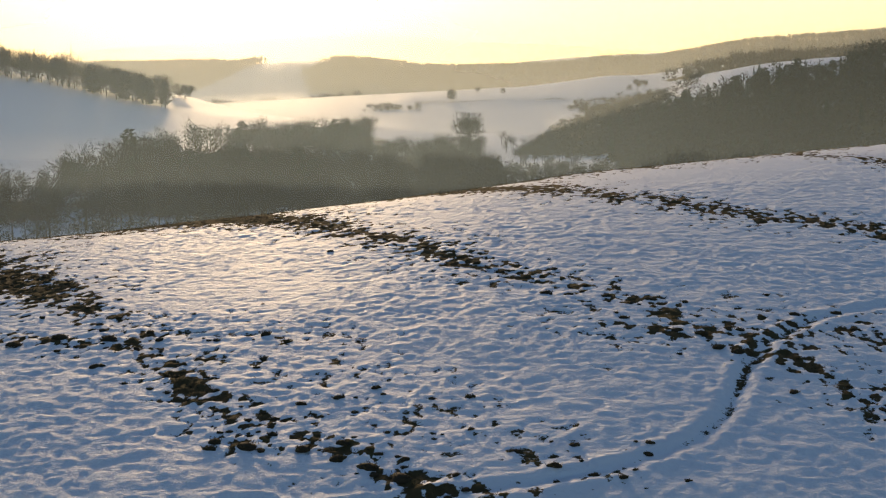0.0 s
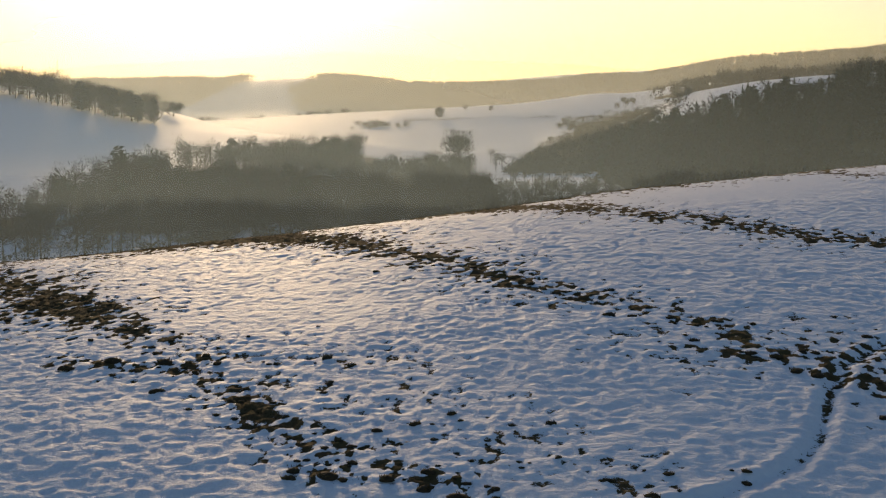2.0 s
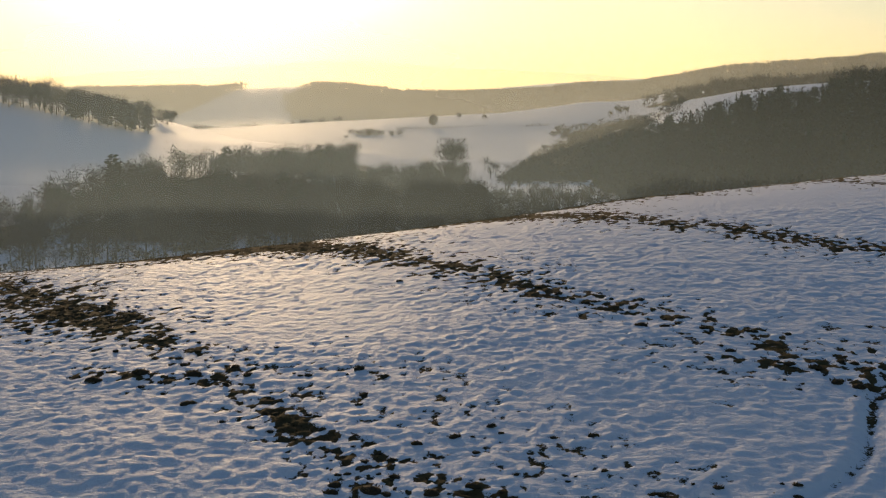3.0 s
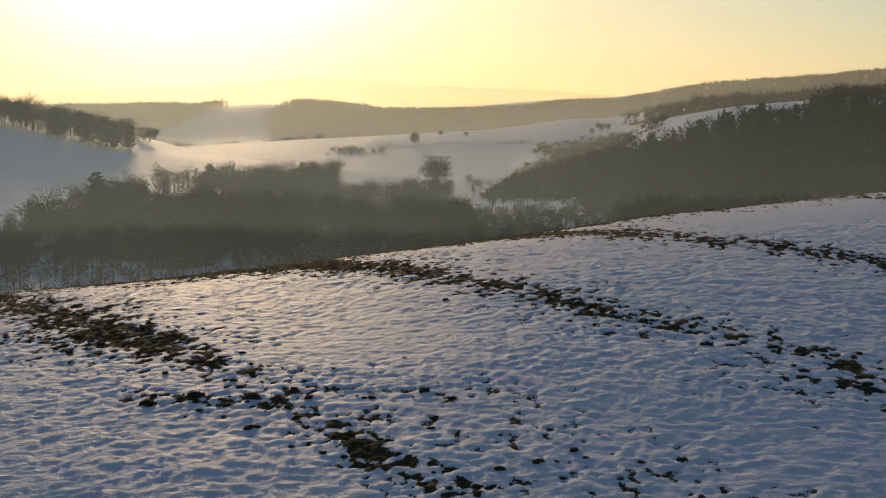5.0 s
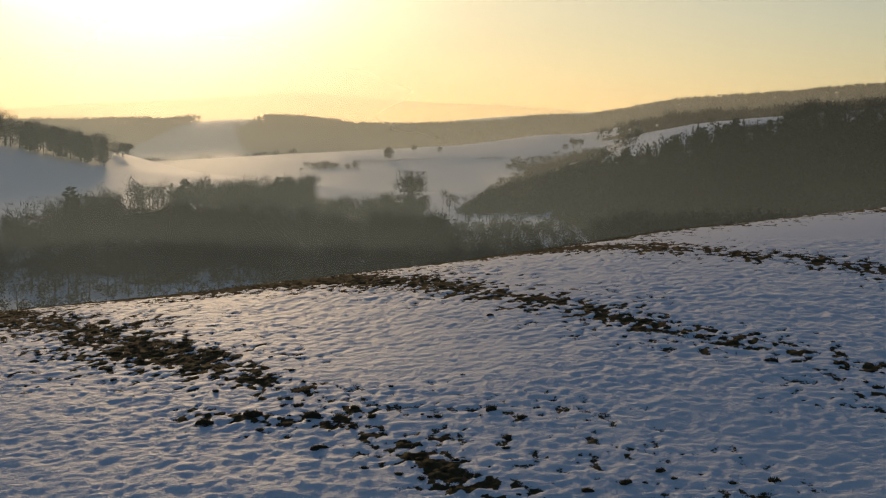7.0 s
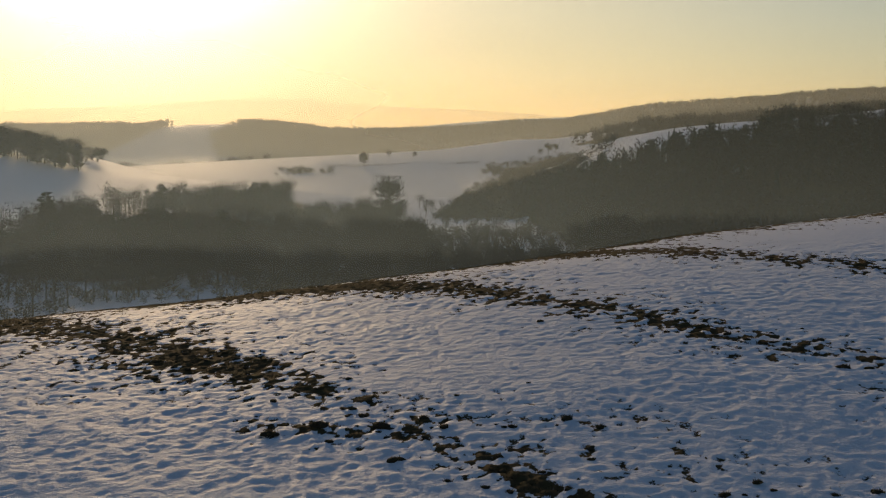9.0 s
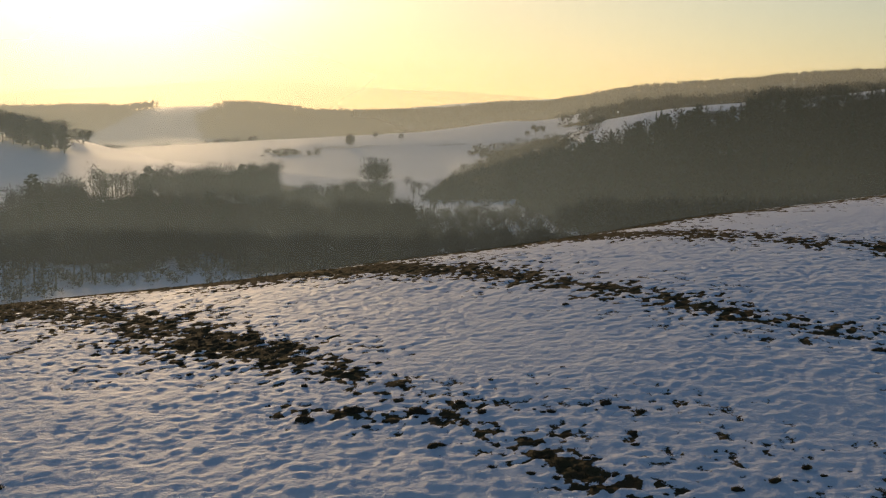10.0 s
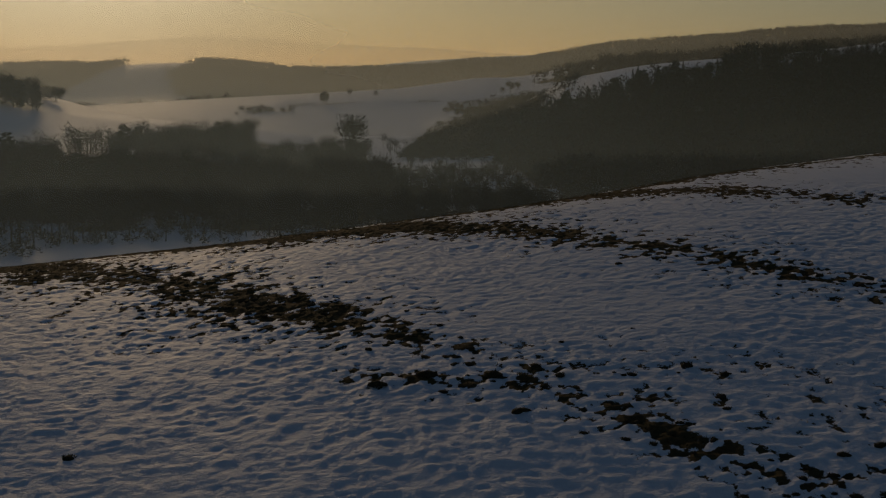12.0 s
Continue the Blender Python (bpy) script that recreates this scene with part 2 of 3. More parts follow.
BAND_CREST = [(-2, 71, 2.2, 1.4), (4, 73, 2.4, 1.4), (8.8, 75, 2.4, 1.3), (12.3, 77, 2.4, 1.3), (17, 79, 2.2, 1.2), (24, 85, 2.2, 1.2), (30, 90, 2.2, 1.1)]
BAND_TOP = [(17, 79, 2.2, .9), (19.3, 72.4, 1.0, .66), (21.3, 67.8, 1.3, .7), (27, 63, 1.3, .65)]
SCATTER = [(-7, 36, 1.8, .10), (-4, 33, 2.0, .13), (-2.5, 30, 1.8, .15), (-.5, 27, 1.5, .16), (3, 25, 1.2, .14)]
SCATTER_EAST = [(5, 35, 1.6, .32), (8, 35.5, 1.6, .36), (12, 33, 2.0, .34)]
TRACK = [(14, 38.6, .2, .2), (12.3, 37.4, .2, .2), (10.2, 36.1, .2, .3), (8.2, 33.7, .22, .55), (7.4, 32.0, .22, .62), (6.2, 28.6, .22, .60), (5.3, 27.1, .2, .36),
         (4.1, 26.0, .2, .22), (2.7, 25.2, .2, .2), (1.0, 24.6, .2, .15), (-3, 23.6, .2, .1)]


def bareness(x, y):
    """How far the grass shows: about 0.5 at a patch's edge."""
    wx, wy = x + 0.5 * (fbm(x / 1.1, y / 1.1, 21) - 0.5), y + 0.9 * (fbm(x / 1.1, y / 1.1, 27) - 0.5)
    d = np.zeros(x.shape)
    for line in (BAND_WEST, BAND_FORK, BAND_LOW, BAND_MIDDLE, BAND_EAST, BAND_CREST, BAND_TOP, SCATTER, SCATTER_EAST):
        r, w, a = along(wx, wy, line)
        d = np.maximum(d, np.maximum(a * np.exp(-(r / w) ** 2 * 0.8), 0.40 * a * np.exp(-(r / (2.0 * w)) ** 2)))
    rx, ry = 0.8 * x + 0.42 * y, -0.6 * x + 0.55 * y
    clump = 0.46 * vnoise(rx / 0.17, ry / 0.19, 31) + 0.22 * vnoise(ry / 0.27, rx / 0.3, 35) + 0.32 * fbm(x / 0.7, y / 1.1, 41)
    clump = smooth(0.24, 0.76, clump)
    out = 0.5 + 2.6 * (clump - (1.02 - 0.86 * d)) * (d > 0.03)
    out = np.where(d > 0.03, out, 0)
    r, w, a = along(x + 0.1 * (vnoise(x / .5, y / .5, 61) - .5), y, TRACK)
    rut = np.exp(-(r / (w * 0.7)) ** 2) * (a + 1.1 * (fbm(x / 0.5, y / 0.7, 51) - 0.55))
    return np.clip(np.maximum(out, rut), 0, 1)


def snow_relief(x, y, bare):
    """Wind ripples in the snow, holes over the grass, and the wheel track."""
    wx = x + 0.30 * (fbm(x / 1.1, y / 1.1, 71) - 0.5)
    wy = y + 0.40 * (fbm(x / 0.9, y / 0.9, 75) - 0.5) + 0.10 * x
    a = (1 - np.abs(2 * vnoise(wx / 0.29 + 0.3 * wy, wy / 0.27, 81) - 1)) ** 1.8
    b = 1 - np.abs(2 * vnoise(wx / 0.50 - 0.25 * wy, wy / 0.42, 83) - 1)
    c = vnoise(wx / 0.9, wy / 0.7, 85)
    strength = 0.35 + 1.1 * fbm(x / 6, y / 6, 87)
    z = strength * (0.040 * (a - 0.5) + 0.029 * (b - 0.5) + 0.024 * (c - 0.5)) + 0.10 * (fbm(x / 5, y / 5, 89) - 0.5)
    z = z - 0.035 * smooth(0.3, 0.6, bare) + 0.09 * smooth(0.5, 1.0, bare) * (vnoise(x / 0.16, y / 0.2, 91) - 0.25)
    r, w, _ = along(x, y, TRACK)
    return z - 0.06 * np.exp(-(r / 0.2) ** 2) + 0.03 * np.exp(-((r - 0.42) / 0.14) ** 2)


def steps(fine0, fine1, step, reach0, reach1, growth, back):
    mid = np.arange(fine0, fine1 + step / 2, step)
    lo, hi = [], []
    s, v = step, fine0
    while v > reach0:
        s = min(s * back, 220)
        v -= s
        lo.append(v)
    s, v = step, mid[-1]
    while v < reach1:
        s = min(s * growth, 220)
        v += s
        hi.append(v)
    return np.array(lo[::-1] + list(mid) + hi)


def mesh_of(name, verts, faces, mats, smooth_shade=False, attributes=()):
    """A mesh from arrays; faces all with the same number of corners."""
    me = bpy.data.meshes.new(name)
    verts, faces = np.asarray(verts, np.float32), np.asarray(faces, np.int32)
    k = faces.shape[1]
    me.vertices.add(len(verts))
    me.vertices.foreach_set("co", verts.ravel())
    me.loops.add(faces.size)
    me.loops.foreach_set("vertex_index", faces.ravel())
    me.polygons.add(len(faces))
    me.polygons.foreach_set("loop_start", np.arange(0, faces.size, k, dtype=np.int32))
    me.polygons.foreach_set("loop_total", np.full(len(faces), k, np.int32))
    if smooth_shade:
        me.polygons.foreach_set("use_smooth", np.ones(len(faces), bool))
    for m in mats:
        me.materials.append(m)
    for key, values in attributes:
        me.attributes.new(key, "FLOAT", "POINT").data.foreach_set("value", np.asarray(values, np.float32))
    me.update(calc_edges=True)
    return me


def grid_faces(rows, cols):
    i = np.arange((rows - 1) * cols).reshape(rows - 1, cols)[:, :-1].ravel()
    return np.stack([i, i + 1, i + cols + 1, i + cols], 1)


def far_bareness(x, y):
    """Brown grass and brush on the far slopes, as a share of the ground."""
    n = fbm(x / 22, y / 40, 101)
    d = 0.62 * smooth(50, 110, x) * smooth(880, 960, y) * (1 - smooth(1130, 1250, y)) * (1 - smooth(170, 230, x))
    d = np.maximum(d, 1.05 * smooth(740, 800, y) * (1 - smooth(960, 1040, y)) * smooth(0, 12, x - 22 - 0.12 * (y - 760)) * (1 - smooth(0, 20, x - 82 - 0.25 * (y - 760))))
    d = np.maximum(d, 0.45 * smooth(1000, 1080, y) * (1 - smooth(1100, 1180, y)) * np.exp(-((x + 25) / 40) ** 2))
    d = np.maximum(d, 1.3 * np.exp(-(((x - 205) / 34) ** 2 + ((y - 652) / 30) ** 2)))
    d = np.maximum(d, 0.8 * np.exp(-(((x + 44) / 9) ** 2 + ((y - 720) / 60) ** 2)))
    woods = np.maximum(0.62 * in_valley_wood(x, y), 0.9 * np.maximum(in_spur_wood(x, y), np.maximum(in_ridge_wood(x, y), in_east_wood(x, y))))
    return np.clip(0.5 + 1.5 * (n - (1.0 - 0.95 * np.maximum(d, woods))), 0, 1)


# ---- where the woods stand ----
def in_valley_wood(x, y):
    back = np.interp(x, [-230, -158, -145, -120, -100, -82, -64, -51, -47, -40, 8, 18, 60], [470, 485, 580, 640, 650, 690, 752, 756, 640, 695, 715, 500, 476])
    return (y > 440) & (y < back) & (x > -260) & (x < 60)


def in_spur_wood(x, y):
    edge = np.where(y < 745, 78, 64 + 0.26 * (y - 750)) + 14 * (fbm(x * 0 + 3.3, y / 40, 63) - 0.5)
    clear = ((x - 205) / 26) ** 2 + ((y - 652) / 20) ** 2 < 1
    upper = spur_crest(x) - 94 + 14 * (fbm(x / 14, x * 0, 65) - 0.5) + 40 * smooth(205, 240, x)
    return (y > 520) & (x > edge) & (y < upper) & (x < 460) & ~clear


def in_ridge_wood(x, y):
    left = np.interp(y, [1560, 1650, 1720, 1790], [-330, -302, -272, -262]) + 12 * (fbm(y / 30, y * 0, 67) - 0.5)
    right = np.interp(y, [1520, 1560, 1620, 1690, 1790], [-130, -165, -190, -196, -172]) + 16 * (fbm(y / 30, y * 0 + 2, 67) - 0.5)
    return (y > 1530) & (y < 1815) & ((x < left) | (x > right)) & (x > -800) & (x < 900)


def in_east_wood(x, y):
    return (y > 1120) & (y < 1360) & (x > 205 + 0.3 * (1300 - y)) & (x < 700)


def in_west_wood(x, y):
    return (x > -420) & (x < -0.2064 * y - 8) & (y > 768 - 0.1 * (x + 160)) & (y < 802)


# ---- ground ----
def build_ground():
    xs = steps(-29, 22, 0.085, -4200, 4200, 1.06, 1.06)
    ys = steps(24, 60, 0.085, -600, 4950, 1.03, 1.12)
    x, y = np.meshgrid(xs, ys)
    x, y = x.ravel(), y.ravel()
    z = ground_height(x, y)
    near = (x > -60) & (x < 60) & (y > 5) & (y < 110)
    bare = np.zeros(x.shape)
    bare[near] = bareness(x[near], y[near])
    z[near] += snow_relief(x[near], y[near], bare[near]) * smooth(0, 12, np.minimum(60 - np.abs(x[near]), 110 - y[near]))
    far = y > 380
    bare[far] = far_bareness(x[far], y[far])
    me = mesh_of("ground", np.stack([x, y, z], 1), grid_faces(len(ys), len(xs)), [SNOW], True, [("bare", bare)])
    return tagged(new("ground", me), "rippled evening snow on a grassy hilltop above a valley", "ground", kind="structure")


build_ground()


# ---- the farthest hills, faint against the sky ----
def build_backdrop():
    m = bpy.data.materials.new("hazed_hills")
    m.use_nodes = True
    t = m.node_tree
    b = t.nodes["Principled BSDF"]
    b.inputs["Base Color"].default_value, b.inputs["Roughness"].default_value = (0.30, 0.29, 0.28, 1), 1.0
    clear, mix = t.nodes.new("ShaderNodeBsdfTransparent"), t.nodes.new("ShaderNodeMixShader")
    # haze is put into the material: mostly clear, so the sky shows through
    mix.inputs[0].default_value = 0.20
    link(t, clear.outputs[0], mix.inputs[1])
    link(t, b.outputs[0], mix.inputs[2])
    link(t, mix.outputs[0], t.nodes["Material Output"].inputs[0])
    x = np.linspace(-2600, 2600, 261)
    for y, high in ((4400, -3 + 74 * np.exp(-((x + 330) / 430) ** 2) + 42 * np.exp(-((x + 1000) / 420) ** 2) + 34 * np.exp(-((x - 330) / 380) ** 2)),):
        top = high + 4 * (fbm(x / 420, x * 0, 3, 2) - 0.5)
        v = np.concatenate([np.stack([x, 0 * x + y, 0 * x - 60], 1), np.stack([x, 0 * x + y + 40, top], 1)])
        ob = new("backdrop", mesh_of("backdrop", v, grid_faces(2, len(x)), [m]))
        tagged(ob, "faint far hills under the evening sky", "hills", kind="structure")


build_backdrop()


# ---- haze in the valley ----
def build_haze(radius, amount, depth, spread, mat):
    """A thin veil of haze, denser near the valley floor. spread: painted sun glow, by thinning away from the sun."""
    az = np.radians(np.linspace(-64, 64, 97))
    hs = np.concatenate([[-60], np.linspace(-45, 240, 40)])
    a, h = np.meshgrid(az, hs)
    a, h = a.ravel(), h.ravel()
    x, y = -5 + radius * np.sin(a), radius * np.cos(a)
    thick = amount * np.exp(-np.maximum(h + 45, 0) / depth) * (1 - smooth(140, 240, h))
    # the glow round the sun is put into the density: thicker towards its bearing
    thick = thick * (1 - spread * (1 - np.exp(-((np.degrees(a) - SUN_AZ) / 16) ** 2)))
    thick = thick * (0.85 + 0.3 * fbm(x / (radius * 0.12), h / 30, 111))
    me = mesh_of("haze", np.stack([x, y, h], 1), grid_faces(len(hs), len(az)), [mat], True, [("veil", thick)])
    return tagged(new("haze", me), "thin sunlit evening haze hanging in the valley", "haze", kind="stuff")


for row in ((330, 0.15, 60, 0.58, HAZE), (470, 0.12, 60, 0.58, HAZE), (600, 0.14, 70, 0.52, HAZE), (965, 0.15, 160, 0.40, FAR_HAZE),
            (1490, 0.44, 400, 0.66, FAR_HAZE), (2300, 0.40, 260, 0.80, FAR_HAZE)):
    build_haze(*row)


# ---- trees ----
def tube(p0, p1, r0, r1, sides):
    """Corners and triangles of a tapered limb."""
    p0, p1 = np.array(p0, float), np.array(p1, float)
    d = p1 - p0
    d /= np.linalg.norm(d) + 1e-9
    s = np.cross(d, (0.31, 0.95, 0.05))
    s /= np.linalg.norm(s)
    t = np.cross(d, s)
    a = np.arange(sides) * 2 * math.pi / sides
    ring = np.cos(a)[:, None] * s + np.sin(a)[:, None] * t
    v = np.concatenate([p0 + r0 * ring, p1 + r1 * ring])
    i = np.arange(sides)
    j = (i + 1) % sides
    f = np.concatenate([np.stack([i, j, j + sides], 1), np.stack([i, j + sides, i + sides], 1)])
    return v, f


def gather(pieces):
    vs, fs, n = [], [], 0
    for v, f in pieces:
        vs.append(v)
        fs.append(f + n)
        n += len(v)
    return np.concatenate(vs), np.concatenate(fs)


def twigs(rng, base, out, length, width):
    """Slender triangles from base along out."""
    n = len(base)
    side = np.cross(out, rng.normal(size=(n, 3)))
    side /= np.linalg.norm(side, axis=1)[:, None] + 1e-9
    w = (width * rng.uniform(0.5, 1.2, n))[:, None]
    tip = base + out * (length * rng.uniform(0.6, 1.4, n))[:, None]
    v = np.stack([base - side * w, base + side * w, tip], 1).reshape(-1, 3)
    return v, np.arange(3 * n).reshape(-1, 3)


def broadleaf(seed, count, limbs, spread=0.30, low=0.25, size=1.0):
    """A bare broadleaved tree one unit high: (trunk and limbs), (twigs)."""
    rng = np.random.default_rng(seed)
    lean = rng.normal(0, 0.02, 2)
    top = np.array([lean[0], lean[1], 0.62])
    wood = [tube((0, 0, -0.05), (lean[0] * 0.5, lean[1] * 0.5, 0.32), 0.022, 0.016, 5), tube((lean[0] * 0.5, lean[1] * 0.5, 0.32), top, 0.016, 0.008, 4),
            tube(top, top + (rng.normal(0, .04), rng.normal(0, .04), 0.3), 0.008, 0.002, 3)]
    tips = [top + (0, 0, 0.25)]
    for k in range(limbs):
        h = rng.uniform(low + 0.02, 0.62)
        a = k * 2.4 + rng.uniform(-0.5, 0.5)
        r = spread * rng.uniform(0.55, 1.0) * math.sqrt(max(0.15, 1 - ((h - 0.35) / 0.5) ** 2))
        s = np.array([lean[0] * h, lean[1] * h, h])
        m = s + np.array([math.cos(a) * r * 0.6, math.sin(a) * r * 0.6, 0.10])
        e = s + np.array([math.cos(a) * r, math.sin(a) * r, rng.uniform(0.18, 0.34)])
        wood += [tube(s, m, 0.008, 0.005, 3), tube(m, e, 0.005, 0.0015, 3)]
        tips += [m, e, (m + e) / 2]
    tips = np.array(tips)
    pick = tips[rng.integers(0, len(tips), count)]
    base = pick + rng.normal(0, 1, (count, 3)) * np.array([0.085, 0.085, 0.075])
    base[:, 2] = np.clip(base[:, 2], low, 0.97)
    out = base - np.array([0, 0, 0.40])
    out /= np.linalg.norm(out, axis=1)[:, None] + 1e-9
    out = out + rng.normal(0, 0.5, (count, 3)) + np.array([0, 0, 0.35])
    out /= np.linalg.norm(out, axis=1)[:, None]
    return gather(wood), twigs(rng, base, out, 0.075 * size, 0.011 * size)


def conifer(seed, levels, arms, spread=0.17, low=0.16, rounded=0.0):
    """A conifer one unit high: (trunk), (needled boughs)."""
    rng = np.random.default_rng(seed)
    wood = [tube((0, 0, -0.05), (0, 0, 0.6), 0.018, 0.010, 5), tube((0, 0, 0.6), (0, 0, 0.98), 0.010, 0.002, 4)]
    vs, fs, n = [], [], 0
    for k in range(levels):
        f = k / (levels - 1)
        h = low + (0.97 - low) * f
        r = spread * ((1 - f) ** 0.8 * (1 - rounded) + rounded * math.sqrt(max(0.03, 1 - (2 * f - 0.8) ** 2 / 1.7))) + 0.012
        for j in range(arms):
            a = rng.uniform(0, 2 * math.pi)
            rr = r * rng.uniform(0.55, 1.15)
            d, s = np.array([math.cos(a), math.sin(a), 0]), np.array([-math.sin(a), math.cos(a), 0])
            drop = rng.uniform(-0.05, 0.02) * (1 - rounded) + rounded * rng.uniform(-0.01, 0.04)
            root = np.array([0, 0, h + rng.uniform(-0.045, 0.035)])
            mid, tip = root + d * rr * 0.55 + (0, 0, drop * 0.3), root + d * rr + (0, 0, drop)
            w = rr * rng.uniform(0.16, 0.30)
            vs.append(np.array([root, mid - s * w - (0, 0, 0.02), tip, mid + s * w - (0, 0, 0.02), mid + (0, 0, 0.018)]))
            fs.append(np.array([[0, 1, 4], [1, 2, 4], [2, 3, 4], [3, 0, 4]]) + n)
            n += 5
    return gather(wood), (np.concatenate(vs), np.concatenate(fs))


def plant(kinds, spots, rng):
    """All trees of a wood in one pair of arrays. spots: x, y, height, kind."""
    vs, fs, n = [], [], 0
    z = ground_height(spots[:, 0], spots[:, 1])
    for (x, y, h, k), g in zip(spots, z):
        v, f = kinds[int(k)]
        a = rng.uniform(0, 2 * math.pi)
        c, s = math.cos(a) * h, math.sin(a) * h
        w = rng.uniform(0.85, 1.25)
        vs.append(np.stack([w * (v[:, 0] * c - v[:, 1] * s) + x, w * (v[:, 0] * s + v[:, 1] * c) + y, v[:, 2] * h + g - 0.13 * h], 1))
        fs.append(f + n)
        n += len(v)
    return np.concatenate(vs), np.concatenate(fs)


def scatter(rng, box, spacing, inside):
    x0, x1, y0, y1 = box
    gx, gy = np.meshgrid(np.arange(x0, x1, spacing), np.arange(y0, y1, spacing))
    x = gx.ravel() + rng.uniform(-0.5, 0.5, gx.size) * spacing
    y = gy.ravel() + rng.uniform(-0.5, 0.5, gx.size) * spacing
    keep = inside(x, y)
    return x[keep], y[keep]


def wood_stuff(name, label, seed, box, spacing, inside, heights, kinds, share, mat, category="woodland"):
    """A far wood as one object. share: the chance of each kind."""
    rng = np.random.default_rng(seed)
    x, y = scatter(rng, box, spacing, inside)
    h = rng.uniform(heights[0], heights[1], len(x)) * (0.8 + 0.4 * fbm(x / 30, y / 30, seed))
    h = np.where((x > -125) & (x < -50) & (np.abs(y - lane_line(x) + 20) < 13), np.minimum(h, 7.5), h)
    k = rng.choice(len(kinds), len(x), p=share)
    v, f = plant(kinds, np.stack([x, y, h, k], 1), rng)
    return tagged(new(name, mesh_of(name, v, f, [mat])), label, category, kind="stuff")


def crown(seed, count, size, wide=0.027):
    """A broad bare tree for the far woods: trunk, and twigs in clusters through an uneven crown."""
    rng = np.random.default_rng(seed)
    knots = rng.normal(size=(9, 3))
    knots /= np.linalg.norm(knots, axis=1)[:, None]
    knots *= rng.uniform(0.45, 0.95, 9)[:, None]
    d = knots[rng.integers(0, 9, count)] + rng.normal(0, 0.30, (count, 3))
    base = d * np.array([0.25, 0.25, 0.33]) + np.array([0, 0, 0.55])
    base[:, 2] = np.clip(base[:, 2], 0.08, 0.95)
    out = d + rng.normal(0, 0.6, (count, 3)) + np.array([0, 0, 0.5])
    out /= np.linalg.norm(out, axis=1)[:, None]
    return gather([tube((0, 0, -0.05), (0.02, 0.01, 0.75), 0.02, 0.006, 4), twigs(rng, base, out, 0.085 * size, wide * size)])


def whole(pair):
    return gather([pair[0], pair[1]])


WIDE = [crown(s, 160, 1.0, 0.026) for s in (16, 17, 18, 19)]
BARE = [crown(s, 560, 0.75, 0.013) for s in (11, 12, 13, 14, 15)]
PINE = [whole(conifer(s, 18, 9, 0.24, 0.22, 0.95)) for s in (31, 32, 33)]
SPRUCE = [whole(conifer(s, 15, 7, 0.16, 0.08)) for s in (41, 42, 43)]
CLUMP = [crown(s, 58, 1.5, 0.036) for s in (51, 52, 53)]
BUSH = [(v * np.array([1.25, 1.25, 0.9]) - np.array([0, 0, 0.16]), f) for v, f in (crown(s, 44, 1.7) for s in (54, 55, 56))]


def stream_edge(x):
    """Where the snow at the hill's foot ends and the trees begin."""
    return 409 - 36 * smooth(80, 108, -x)


def not_on_lane(x, y):
    return np.abs(y - lane_line(x)) > 7


wood_stuff("valley_wood", "bare grey-brown winter woodland on the snowy valley floor", 1, (-260, 60, 440, 770), 7.2,
           lambda x, y: in_valley_wood(x, y) & not_on_lane(x, y) & (y > 446) & (fbm(x / 18, y / 18, 45) > 0.41), (12, 17), BARE, [0.2] * 5, TWIG)
wood_stuff("pine_wood", "dark pines standing among the bare valley trees", 2, (-170, -50, 500, 770), 11,
           lambda x, y: in_valley_wood(x, y) & not_on_lane(x, y) & (fbm(x / 60, y / 60, 7) > 0.42), (14, 19), PINE + BARE, [0.03, 0.03, 0.03, 0.182, 0.182, 0.182, 0.182, 0.182], NEEDLE)
wood_stuff("spur_wood", "dark winter woodland on the far side slope", 3, (50, 460, 540, 1000), 7.4, in_spur_wood, (12, 18), WIDE, [0.25] * 4, TWIG)
wood_stuff("spur_spruces", "dark spruces along the upper edge of a wood", 4, (80, 460, 560, 1000), 16, in_spur_wood, (12, 18), SPRUCE, [0.34, 0.33, 0.33], NEEDLE)
wood_stuff("spur_edge_spruces", "close row of dark spruces along a field edge", 16, (90, 250, 700, 960), 6.5,
           lambda x, y: in_spur_wood(x, y) & ~in_spur_wood(x, y + 20), (8, 15), PINE + SPRUCE, [0.25, 0.25, 0.2, 0.1, 0.1, 0.1], NEEDLE)
wood_stuff("ridge_wood", "hazy leafless forest on the far ridge", 5, (-800, 900, 1530, 1770), 9.6, in_ridge_wood, (10, 13), CLUMP, [0.34, 0.33, 0.33], TWIG)
wood_stuff("ridge_crest_wood", "close row of hazy leafless trees along the far ridge", 19, (-700, 800, 1772, 1815), 6.0, in_ridge_wood, (8, 12), CLUMP, [0.34, 0.33, 0.33], TWIG)
wood_stuff("east_wood", "hazy leafless forest on a rising ridge", 6, (190, 700, 1120, 1360), 10, in_east_wood, (11, 17), CLUMP, [0.34, 0.33, 0.33], TWIG)
wood_stuff("west_wood", "dark conifer belt on the snowy hill's crest", 7, (-340, -160, 768, 850), 6.0, in_west_wood, (16, 20), PINE + SPRUCE + BARE,
           [0.03, 0.03, 0.03, 0.01, 0.01, 0.01, 0.176, 0.176, 0.176, 0.176, 0.176], TWIG)


# ---- trees that stand apart ----
def part(name, arrays, mat, parent=None, label=""):
    ob = new(name, mesh_of(name, arrays[0], arrays[1], [mat]))
    ob.parent = parent
    return tagged(ob, label)


def scaled(arrays, sx, sz):
    return arrays[0] * np.array([sx, sx, sz]), arrays[1]


